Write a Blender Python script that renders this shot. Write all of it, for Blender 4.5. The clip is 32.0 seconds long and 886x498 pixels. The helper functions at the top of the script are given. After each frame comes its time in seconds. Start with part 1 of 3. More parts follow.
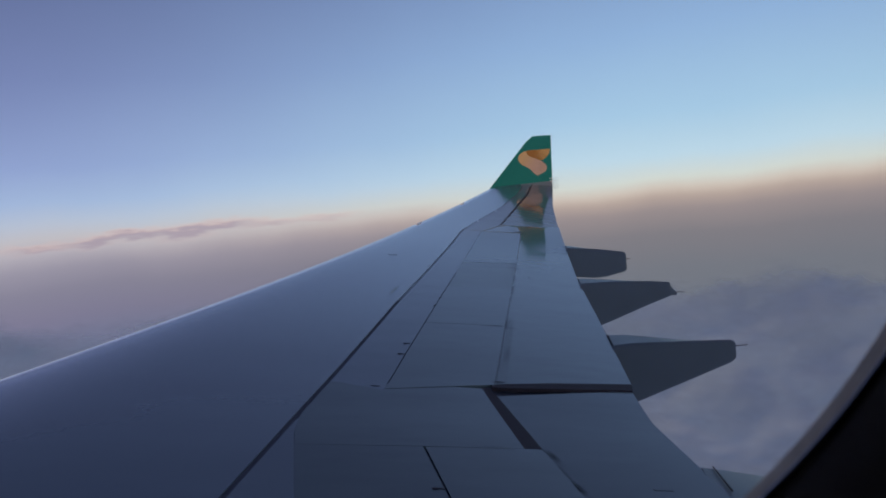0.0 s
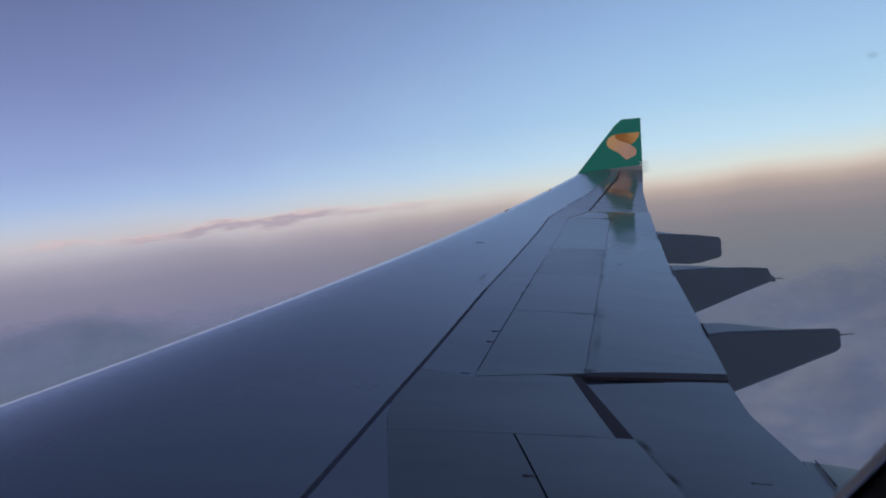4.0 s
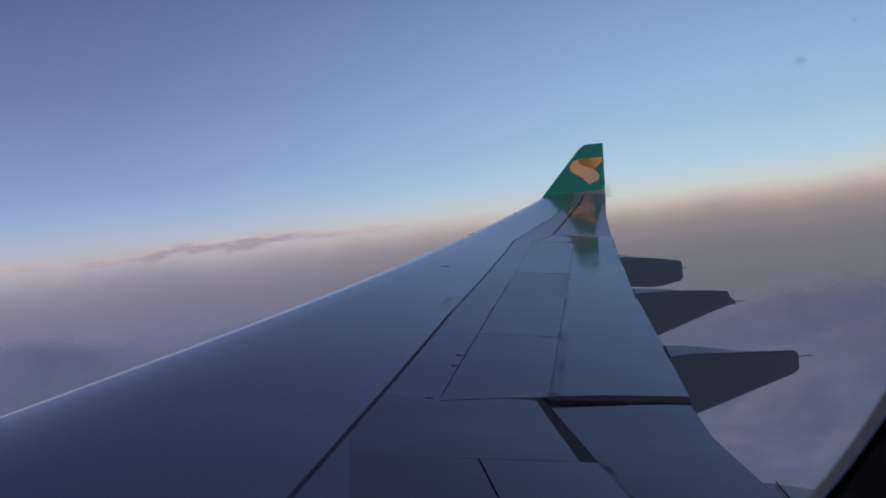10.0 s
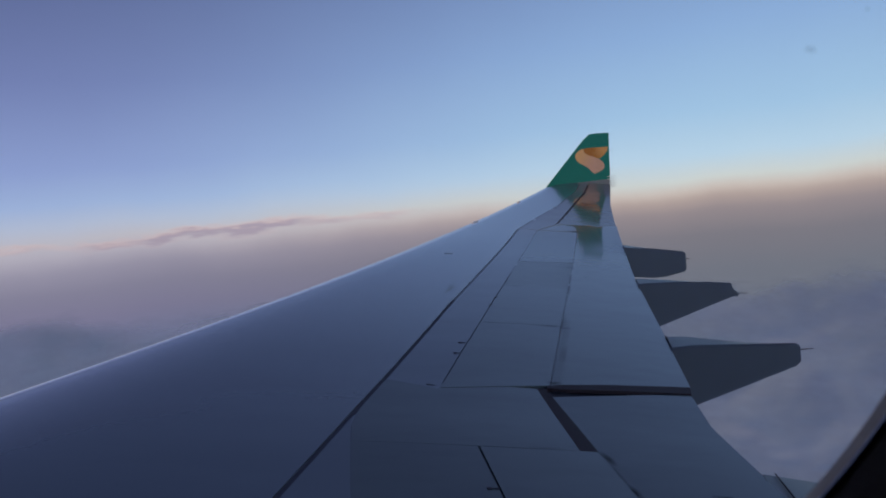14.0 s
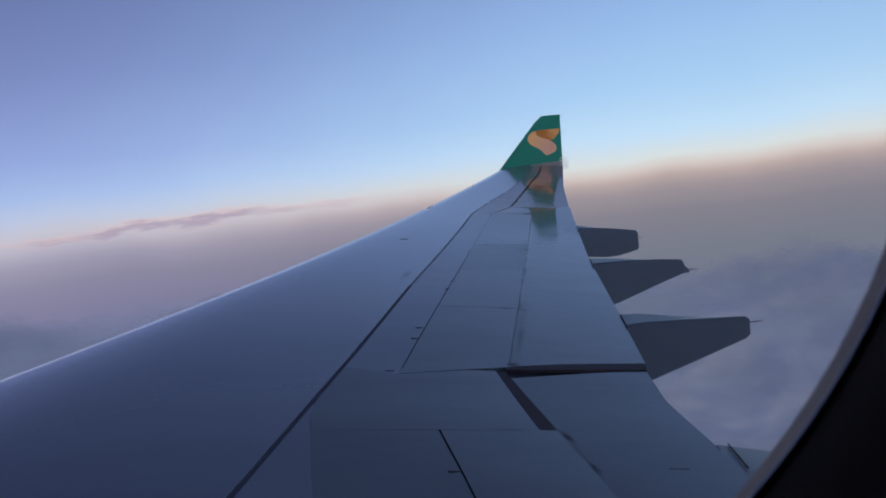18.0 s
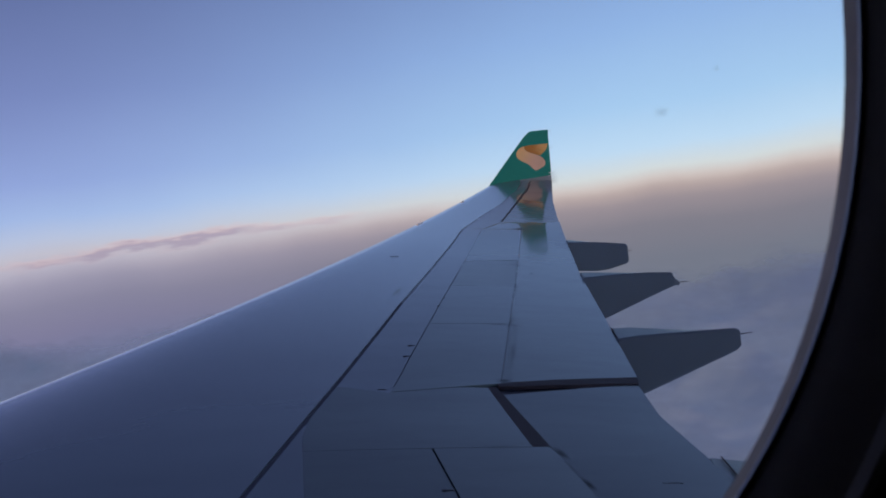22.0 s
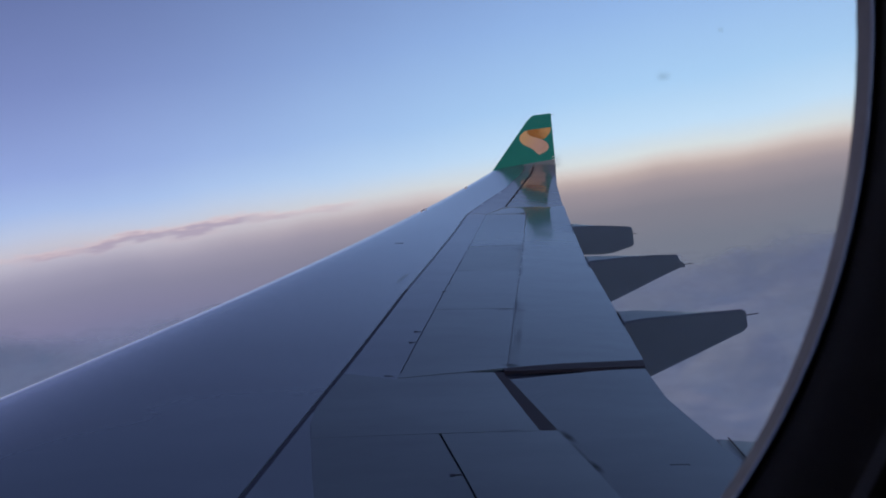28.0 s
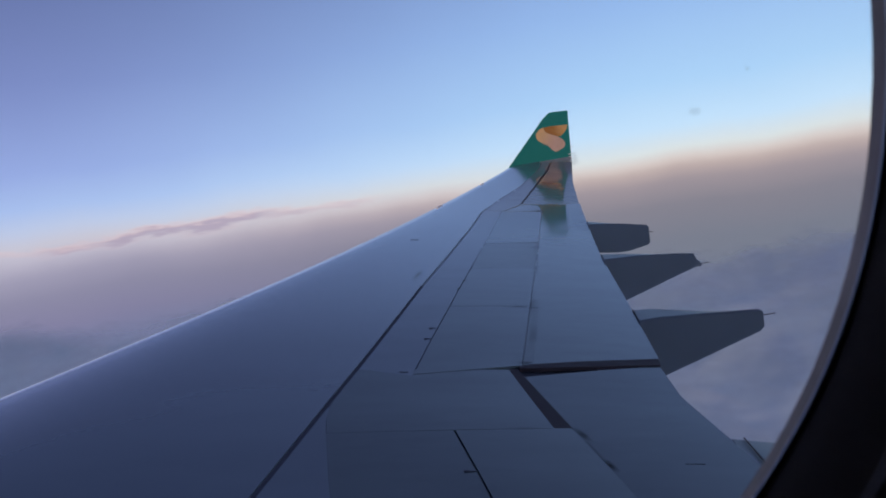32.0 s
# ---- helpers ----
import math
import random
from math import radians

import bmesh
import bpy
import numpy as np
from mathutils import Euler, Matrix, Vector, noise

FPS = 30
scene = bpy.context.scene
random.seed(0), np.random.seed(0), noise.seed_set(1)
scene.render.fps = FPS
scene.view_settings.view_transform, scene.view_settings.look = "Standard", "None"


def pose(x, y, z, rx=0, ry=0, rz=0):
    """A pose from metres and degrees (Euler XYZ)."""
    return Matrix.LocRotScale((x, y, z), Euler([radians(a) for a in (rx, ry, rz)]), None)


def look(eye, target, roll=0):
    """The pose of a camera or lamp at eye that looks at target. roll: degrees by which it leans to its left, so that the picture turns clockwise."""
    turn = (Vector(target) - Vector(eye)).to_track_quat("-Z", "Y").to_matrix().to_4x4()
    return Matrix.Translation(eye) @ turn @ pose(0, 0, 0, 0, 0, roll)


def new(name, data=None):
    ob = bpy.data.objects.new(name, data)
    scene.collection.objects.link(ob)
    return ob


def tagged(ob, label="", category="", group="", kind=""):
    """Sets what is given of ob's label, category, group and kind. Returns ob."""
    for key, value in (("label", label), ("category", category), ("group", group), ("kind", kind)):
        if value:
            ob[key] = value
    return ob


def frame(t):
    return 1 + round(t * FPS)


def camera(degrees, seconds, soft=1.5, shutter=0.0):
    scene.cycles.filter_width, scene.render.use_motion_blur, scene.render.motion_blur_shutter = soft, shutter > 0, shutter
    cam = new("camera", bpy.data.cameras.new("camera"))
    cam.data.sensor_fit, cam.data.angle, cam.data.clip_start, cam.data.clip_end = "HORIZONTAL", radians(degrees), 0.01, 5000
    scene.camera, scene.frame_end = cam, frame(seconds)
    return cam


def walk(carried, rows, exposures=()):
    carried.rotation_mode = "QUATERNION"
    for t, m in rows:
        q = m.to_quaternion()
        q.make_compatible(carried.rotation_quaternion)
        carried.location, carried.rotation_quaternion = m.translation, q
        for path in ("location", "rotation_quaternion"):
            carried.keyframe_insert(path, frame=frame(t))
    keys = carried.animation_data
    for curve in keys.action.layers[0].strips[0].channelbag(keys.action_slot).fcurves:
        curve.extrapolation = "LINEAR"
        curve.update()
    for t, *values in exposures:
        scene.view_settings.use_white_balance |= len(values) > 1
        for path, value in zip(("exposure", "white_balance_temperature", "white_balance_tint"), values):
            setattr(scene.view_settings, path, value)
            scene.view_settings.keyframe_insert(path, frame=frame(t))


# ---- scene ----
cam = camera(61.2, 32.0, soft=1.8)
cam.data.dof.use_dof, cam.data.dof.focus_distance, cam.data.dof.aperture_fstop = True, 18.0, 27.0

PATH = [
    (0, 0.0122, 0.0359, -0.0222, 87.597, 4.410, -15.741),
    (0.5, 0.0107, 0.0297, -0.0179, 86.647, 4.206, -15.203),
    (1, 0.0091, 0.0235, -0.0136, 84.043, 4.017, -12.848),
    (1.5, 0.0047, 0.0116, -0.0052, 83.880, 4.055, -10.273),
    (2, 0.0003, -0.0002, 0.0034, 84.663, 4.273, -10.282),
    (2.5, -0.0081, -0.0048, 0.0013, 85.242, 4.912, -9.613),
    (3, -0.0166, -0.0092, -0.0006, 85.698, 5.211, -7.266),
    (3.5, -0.0133, -0.0079, 0.0002, 86.477, 5.232, -8.181),
    (5.5, -0.0003, -0.0021, 0.0041, 87.779, 5.536, -10.113),
    (6, 0.0030, -0.0007, 0.0052, 86.957, 5.618, -10.359),
    (6.5, 0.0027, -0.0015, 0.0021, 86.684, 5.503, -10.405),
    (7, 0.0026, -0.0023, -0.0008, 87.357, 5.363, -10.457),
    (7.5, 0.0033, -0.0015, 0.0012, 87.538, 5.067, -10.320),
    (8, 0.0040, -0.0005, 0.0033, 86.145, 5.135, -10.946),
    (8.5, 0.0022, -0.0044, 0.0046, 87.097, 5.163, -10.946),
    (9, 0.0002, -0.0082, 0.0059, 88.140, 5.173, -10.407),
    (9.5, 0.0044, 0.0003, 0.0019, 88.352, 5.261, -10.722),
    (10, 0.0086, 0.0089, -0.0018, 88.706, 5.214, -11.762),
    (10.5, 0.0027, 0.0015, -0.0022, 89.374, 4.922, -11.856),
    (11, -0.0033, -0.0058, -0.0025, 89.978, 4.688, -11.123),
    (11.5, -0.0011, -0.0012, -0.0023, 88.891, 4.229, -11.173),
    (12, 0.0010, 0.0034, -0.0022, 88.512, 4.064, -11.107),
    (12.5, 0.0005, 0.0023, -0.0009, 88.550, 4.066, -10.978),
    (13, 0.0000, 0.0013, 0.0007, 88.089, 3.982, -11.204),
    (13.5, 0.0047, 0.0056, -0.0004, 87.822, 4.243, -11.333),
    (15.5, 0.0237, 0.0230, -0.0043, 87.478, 4.780, -13.035),
    (16, 0.0285, 0.0274, -0.0051, 86.378, 5.346, -16.029),
    (16.5, 0.0287, 0.0346, -0.0116, 86.365, 5.907, -18.425),
    (17, 0.0238, 0.0244, -0.0037, 86.183, 5.840, -17.537),
    (17.5, 0.0241, 0.0255, -0.0046, 86.240, 5.865, -15.917),
    (18, 0.0244, 0.0265, -0.0055, 86.332, 5.890, -14.909),
    (18.5, 0.0225, 0.0238, -0.0043, 87.073, 5.842, -14.516),
    (19, 0.0206, 0.0210, -0.0033, 86.974, 5.785, -14.791),
    (19.5, 0.0215, 0.0180, -0.0005, 86.726, 5.792, -14.566),
    (20, 0.0225, 0.0149, 0.0021, 87.712, 5.953, -14.282),
    (20.5, 0.0237, 0.0177, 0.0022, 87.354, 5.786, -14.805),
    (21, 0.0250, 0.0204, 0.0021, 86.494, 5.673, -15.358),
    (21.5, 0.0284, 0.0163, 0.0073, 86.758, 6.058, -15.574),
    (22, 0.0317, 0.0121, 0.0123, 87.452, 6.790, -15.654),
    (22.5, 0.0406, 0.0177, 0.0140, 88.512, 7.584, -15.865),
    (23, 0.0494, 0.0233, 0.0156, 88.263, 8.091, -15.903),
    (23.5, 0.0456, 0.0211, 0.0142, 87.704, 8.789, -16.167),
    (24, 0.0418, 0.0187, 0.0126, 87.779, 8.763, -16.222),
    (24.5, 0.0398, 0.0169, 0.0133, 87.774, 8.780, -16.526),
    (25, 0.0378, 0.0151, 0.0141, 86.970, 8.920, -16.409),
    (25.5, 0.0424, 0.0202, 0.0134, 86.691, 9.133, -15.874),
    (26, 0.0469, 0.0253, 0.0128, 86.474, 9.187, -15.378),
    (26.5, 0.0441, 0.0238, 0.0121, 85.980, 9.106, -15.467),
    (28.5, 0.0329, 0.0177, 0.0093, 86.547, 7.159, -15.264),
    (29, 0.0301, 0.0169, 0.0099, 86.047, 6.733, -15.190),
    (29.5, 0.0343, 0.0200, 0.0098, 86.151, 6.644, -15.003),
    (30, 0.0384, 0.0231, 0.0097, 86.456, 6.727, -14.947),
    (30.5, 0.0365, 0.0211, 0.0099, 86.268, 6.928, -14.479),
    (31, 0.0346, 0.0190, 0.0100, 85.963, 7.074, -14.116),
    (31.5, 0.0296, 0.0118, 0.0133, 86.006, 7.198, -14.199),
    (32, 0.0245, 0.0045, 0.0163, 86.315, 7.347, -14.160),
]
EXPOSURE = [
    (0, 0.10, 7110, 6),
    (1, 0.45, 7093, 5.7),
    (2, 0.50, 7076, 5.3),
    (3, 0.37, 7060, 5),
    (6, 0.09, 6910, 8),
    (7, 0.11, 6902, 8),
    (8, 0.20, 6895, 8),
    (9, 0.08, 6888, 8),
    (10, -0.05, 6881, 8),
    (11, -0.09, 6874, 8),
    (12, -0.09, 6867, 8),
    (13, -0.03, 6860, 8),
    (16, 0.15, 6710, 8.9),
    (17, 0.28, 6692, 9.1),
    (18, 0.23, 6675, 9.4),
    (19, 0.16, 6657, 9.7),
    (20, 0.09, 6640, 10),
    (21, 0.22, 6632, 10),
    (22, 0.15, 6625, 10),
    (23, 0.03, 6617, 10),
    (24, 0.06, 6610, 10),
    (25, 0.10, 6610, 10),
    (26, 0.19, 6610, 10),
    (29, 0.21, 6610, 10),
    (30, 0.24, 6610, 10),
    (31, 0.27, 6610, 10),
    (32, 0.27, 6610, 10),
]
walk(cam, [(t, pose(*p)) for t, *p in PATH], EXPOSURE)

# Wing and cabin share one frame: x aft, y outboard, z up, origin at the seat.


def hexc(r, g, b):
    """A display colour as linear RGBA."""
    return tuple(c / 12.92 if c <= 0.04045 else ((c + 0.055) / 1.055) ** 2.4 for c in (r / 255, g / 255, b / 255)) + (1.0,)


# ---- world: dusk sky over haze, and a low weak sun ----
UP = (-0.0252, 0.0008, 0.9997)
world = bpy.data.worlds.new("dusk_sky")
scene.world = world
world.use_nodes = True
wn, wl = world.node_tree.nodes, world.node_tree.links
wn.clear()


def wnode(kind, **props):
    n = wn.new(kind)
    for k, v in props.items():
        if k == "operation":
            n.operation = v
        elif k == "data_type":
            n.data_type = v
    return n


def wmath(op, a, b=0.0):
    n = wnode("ShaderNodeMath", operation=op)
    for i, v in enumerate((a, b)):
        if isinstance(v, (int, float)):
            n.inputs[i].default_value = v
        else:
            wl.new(v, n.inputs[i])
    return n.outputs[0]


def wdot(a, vec):
    n = wnode("ShaderNodeVectorMath", operation="DOT_PRODUCT")
    wl.new(a, n.inputs[0])
    n.inputs[1].default_value = vec
    return n.outputs["Value"]


def wramp(fac, stops, low, high):
    n = wn.new("ShaderNodeValToRGB")
    wl.new(wmath("DIVIDE", wmath("SUBTRACT", fac, low), high - low), n.inputs[0])
    el = n.color_ramp.elements
    while len(el) < len(stops):
        el.new(0.5)
    for e, (p, c) in zip(el, stops):
        e.position, e.color = (p - low) / (high - low), c
    return n.outputs[0]


coord = wn.new("ShaderNodeTexCoord").outputs["Generated"]
elev = wdot(coord, UP)
ahead = wdot(coord, (1.0, 0.0, 0.0252))
# slow waviness of the haze top
wob = wn.new("ShaderNodeTexNoise")
wob.inputs["Scale"].default_value, wob.inputs["Detail"].default_value = 7.0, 4.0
wl.new(coord, wob.inputs["Vector"])
elev_w = wmath("ADD", elev, wmath("MULTIPLY", wmath("SUBTRACT", wob.outputs["Fac"], 0.5), 0.020))
FORE = [(-0.40, hexc(82, 92, 130)), (-0.16, hexc(96, 107, 150)), (-0.11, hexc(106, 111, 149)), (-0.075, hexc(120, 117, 150)), (-0.045, hexc(128, 125, 153)),
        (-0.020, hexc(145, 141, 166)), (0.000, hexc(171, 166, 186)), (0.016, hexc(183, 180, 196)), (0.034, hexc(174, 184, 212)), (0.060, hexc(154, 175, 219)),
        (0.10, hexc(138, 156, 209)), (0.20, hexc(113, 127, 180)), (0.30, hexc(95, 108, 157)), (0.5, hexc(72, 84, 127)), (1.0, hexc(48, 57, 96))]
AFT = [(-0.40, hexc(85, 93, 120)), (-0.16, hexc(106, 113, 131)), (-0.10, hexc(111, 115, 131)), (-0.055, hexc(122, 119, 132)),
       (-0.025, hexc(145, 134, 142)), (-0.008, hexc(175, 158, 157)), (0.002, hexc(199, 187, 184)), (0.016, hexc(203, 210, 213)),
       (0.045, hexc(182, 210, 235)), (0.10, hexc(160, 196, 232)), (0.20, hexc(140, 174, 222)), (0.30, hexc(120, 148, 199)), (0.5, hexc(77, 91, 134)), (1.0, hexc(48, 57, 96))]
fore, aft = wramp(elev_w, FORE, -0.4, 1.0), wramp(elev_w, AFT, -0.4, 1.0)
side = wn.new("ShaderNodeMapRange")
side.interpolation_type = "SMOOTHSTEP"
side.inputs["From Min"].default_value, side.inputs["From Max"].default_value = -0.34, 0.56
wl.new(ahead, side.inputs["Value"])
sky_mix = wnode("ShaderNodeMix", data_type="RGBA")
wl.new(side.outputs[0], sky_mix.inputs["Factor"])
wl.new(fore, sky_mix.inputs[6])
wl.new(aft, sky_mix.inputs[7])
# a broken band of thin cloud just above the haze, ahead of the wing: (bearing, height, half length, half depth, weight)
STREAKS = [(-0.31, 0.0100, 0.045, 0.0040, 0.60), (-0.22, 0.0060, 0.040, 0.0055, 0.85), (-0.160, 0.0085, 0.026, 0.0075, 0.95), (-0.115, 0.0140, 0.032, 0.0065, 1.05),
           (-0.060, 0.0085, 0.034, 0.0085, 1.10), (-0.010, 0.0150, 0.040, 0.0060, 0.95), (0.050, 0.0100, 0.034, 0.0055, 0.65), (0.120, 0.0115, 0.045, 0.0055, 0.60)]
stretch = wn.new("ShaderNodeMapping")
stretch.inputs["Scale"].default_value = (14.0, 14.0, 75.0)
wl.new(coord, stretch.inputs["Vector"])
tatter = wn.new("ShaderNodeTexNoise")
tatter.inputs["Scale"].default_value, tatter.inputs["Detail"].default_value, tatter.inputs["Roughness"].default_value = 2.0, 6.0, 0.60
wl.new(stretch.outputs[0], tatter.inputs["Vector"])
ragged = wmath("ADD", elev, wmath("MULTIPLY", wmath("SUBTRACT", tatter.outputs["Fac"], 0.5), 0.024))


def cloud_band(height):
    total = None
    for at, up, long, deep, weight in STREAKS:
        u = wmath("DIVIDE", wmath("SUBTRACT", ahead, at), long)
        v = wmath("DIVIDE", wmath("SUBTRACT", height, up), deep)
        one = wmath("MULTIPLY", wmath("EXPONENT", wmath("MULTIPLY", wmath("ADD", wmath("MULTIPLY", u, u), wmath("MULTIPLY", v, v)), -1.0)), weight)
        total = one if total is None else wmath("ADD", total, one)
    return total


mask = wramp(cloud_band(ragged), [(0.10, (0, 0, 0, 1)), (0.95, (0.85, 0.85, 0.85, 1))], 0.0, 2.0)
under = wramp(cloud_band(wmath("ADD", ragged, 0.0026)), [(0.15, (0, 0, 0, 1)), (0.95, (1, 1, 1, 1))], 0.0, 2.0)
shade = wnode("ShaderNodeMix", data_type="RGBA")
wl.new(under, shade.inputs["Factor"])
shade.inputs[6].default_value, shade.inputs[7].default_value = hexc(208, 180, 184), hexc(160, 146, 168)
with_streaks = wnode("ShaderNodeMix", data_type="RGBA")
wl.new(mask, with_streaks.inputs["Factor"])
wl.new(sky_mix.outputs[2], with_streaks.inputs[6])
wl.new(shade.outputs[2], with_streaks.inputs[7])
# the clear-sky model adds its own faint dusk light on top
nishita = wn.new("ShaderNodeTexSky")
nishita.sky_type, nishita.sun_disc = "NISHITA", False
nishita.sun_elevation, nishita.sun_rotation, nishita.altitude = radians(3.0), radians(160.0), 9000.0
background, clear_sky, both = wn.new("ShaderNodeBackground"), wn.new("ShaderNodeBackground"), wn.new("ShaderNodeAddShader")
wl.new(with_streaks.outputs[2], background.inputs["Color"])
background.inputs["Strength"].default_value = 1.0
wl.new(nishita.outputs[0], clear_sky.inputs["Color"])
clear_sky.inputs["Strength"].default_value = 0.004
wl.new(background.outputs[0], both.inputs[0])
wl.new(clear_sky.outputs[0], both.inputs[1])
wl.new(both.outputs[0], wn.new("ShaderNodeOutputWorld").inputs["Surface"])

sun_light = bpy.data.lights.new("low_sun", "SUN")
sun_light.energy, sun_light.angle, sun_light.color = 0.85, radians(2.0), (1.0, 0.68, 0.46)
low_sun = new("low_sun", sun_light)
low_sun.matrix_world = look((-8.0, -30.0, 3.25), (0.0, 0.0, 0.0))


# ---- materials ----
def material(name, colour, rough=0.5, metal=0.0, grain=0.06, grain_size=40.0, stain=0.12, stain_size=1.2, bump=0.02, tint=0.0, stretch_by=(1, 1, 1), rough_var=0.08, specular=0.5, coat=0.0):
    """Paint, metal or plastic with fine grain, larger stains, uneven gloss and a slight relief."""
    m = bpy.data.materials.new(name)
    m.use_nodes = True
    n, l = m.node_tree.nodes, m.node_tree.links
    b = n["Principled BSDF"]
    b.inputs["Metallic"].default_value = metal
    b.inputs["Specular IOR Level"].default_value = specular
    b.inputs["Coat Weight"].default_value, b.inputs["Coat Roughness"].default_value = coat, 0.22
    tc, mp = n.new("ShaderNodeTexCoord"), n.new("ShaderNodeMapping")
    mp.inputs["Scale"].default_value = stretch_by
    l.new(tc.outputs["Object"], mp.inputs["Vector"])
    fine, wide = n.new("ShaderNodeTexNoise"), n.new("ShaderNodeTexNoise")
    fine.inputs["Scale"].default_value, fine.inputs["Detail"].default_value = grain_size, 3.0
    wide.inputs["Scale"].default_value, wide.inputs["Detail"].default_value, wide.inputs["Roughness"].default_value = stain_size, 6.0, 0.62
    l.new(mp.outputs[0], fine.inputs["Vector"])
    l.new(mp.outputs[0], wide.inputs["Vector"])

    def scaled(src, amount, offset):
        q = n.new("ShaderNodeMath")
        q.operation = "MULTIPLY_ADD"
        l.new(src, q.inputs[0])
        q.inputs[1].default_value, q.inputs[2].default_value = amount, offset
        return q.outputs[0]

    total = n.new("ShaderNodeMath")
    total.operation = "MULTIPLY"
    l.new(scaled(fine.outputs["Fac"], 2 * grain, 1 - grain), total.inputs[0])
    l.new(scaled(wide.outputs["Fac"], 2 * stain, 1 - stain), total.inputs[1])
    value = total.outputs[0]
    if tint:
        info, both_v = n.new("ShaderNodeObjectInfo"), n.new("ShaderNodeMath")
        both_v.operation = "MULTIPLY"
        l.new(value, both_v.inputs[0])
        l.new(scaled(info.outputs["Random"], 2 * tint, 1 - tint), both_v.inputs[1])
        value = both_v.outputs[0]
    mix = n.new("ShaderNodeMix")
    mix.data_type, mix.blend_type = "RGBA", "MULTIPLY"
    mix.inputs["Factor"].default_value = 1.0
    mix.inputs[6].default_value = (*colour, 1.0)
    l.new(value, mix.inputs[7])
    l.new(mix.outputs[2], b.inputs["Base Color"])
    l.new(scaled(wide.outputs["Fac"], 2 * rough_var, rough - rough_var), b.inputs["Roughness"])
    if bump:
        bp = n.new("ShaderNodeBump")
        bp.inputs["Strength"].default_value, bp.inputs["Distance"].default_value = bump, 0.02
        l.new(wide.outputs["Fac"], bp.inputs["Height"])
        l.new(bp.outputs[0], b.inputs["Normal"])
    return m


FLOW = (0.45, 1.5, 1.0)
GREY_PAINT = material("wing_grey_paint", (0.228, 0.255, 0.268), rough=0.09, grain=0.05, stain=0.20, stain_size=1.1, bump=0.004, tint=0.03, rough_var=0.03, specular=0.55, stretch_by=FLOW)
PANEL_PAINT = material("panel_grey_paint", (0.178, 0.208, 0.196), rough=0.08, grain=0.05, stain=0.24, stain_size=1.4, bump=0.004, tint=0.06, rough_var=0.03, specular=0.60, stretch_by=FLOW)
WORN_PAINT = material("worn_greenish_panel_paint", (0.168, 0.194, 0.184), rough=0.17, grain=0.05, stain=0.20, stain_size=1.6, bump=0.004, rough_var=0.05, specular=0.45, stretch_by=FLOW)
BARE_METAL = material("brushed_leading_edge", (0.88, 0.78, 0.72), rough=0.20, metal=1.0, stain=0.10, stain_size=2.0, bump=0.0)
FRONT_PAINT = material("front_skin_grey_paint", (0.124, 0.160, 0.168), rough=0.12, grain=0.05, stain=0.18, stain_size=0.9, bump=0.003, rough_var=0.03, specular=0.8, coat=1.0, stretch_by=FLOW)
SEALANT = material("dark_sealant", (0.10, 0.092, 0.108), rough=0.65, stain=0.40, stain_size=2.5, bump=0.05, specular=0.3)
WORN_SEAL = material("worn_grey_sealant", (0.118, 0.118, 0.125), rough=0.36, stain=0.35, stain_size=5.0, bump=0.03)
FADED_SEAL = material("faded_grey_sealant", (0.16, 0.165, 0.175), rough=0.26, stain=0.35, stain_size=4.0, bump=0.02)
RUBBER_AND_SHADE = material("black_rubber_and_gap_shade", (0.058, 0.036, 0.040), rough=0.65, stain=0.3, stain_size=4.0, bump=0.05, specular=0.3)
FAIRING_PAINT = material("fairing_grey_paint", (0.145, 0.155, 0.165), rough=0.36, stain=0.18, stain_size=2.0, tint=0.04, bump=0.02)
WHITE_PAINT = material("tip_white_paint", (0.27, 0.30, 0.29), rough=0.08, stain=0.08, bump=0.003, rough_var=0.03)
GREEN_PAINT = material("winglet_green_paint", (0.022, 0.235, 0.175), rough=0.20, stain=0.10, bump=0.008)
STEEL = material("dull_steel", (0.34, 0.34, 0.35), rough=0.4, metal=0.8, bump=0.0)
WHITE_CLAMP_AND_GLINT = material("white_clamp_and_glint_paint", (0.82, 0.82, 0.80), rough=0.4, stain=0.05, bump=0.0)
STENCIL = material("stencil_ink", (0.135, 0.15, 0.165), rough=0.6, bump=0.0)
LINING = material("cabin_lining_plastic", (0.36, 0.30, 0.27), rough=0.6, grain=0.05, grain_size=300.0, bump=0.05)
GASKET = material("window_gasket_beige", (0.45, 0.355, 0.30), rough=0.9, specular=0.1, grain=0.12, grain_size=200.0, stain=0.65, stain_size=11.0, bump=0.1)
RETAINER = material("window_retainer_bright_rim", (0.74, 0.72, 0.68), rough=0.30, metal=1.0, stain=0.25, stain_size=25.0, bump=0.0)
CARPET = material("dark_carpet", (0.05, 0.05, 0.07), rough=0.95, grain=0.3, grain_size=400.0, bump=0.2)


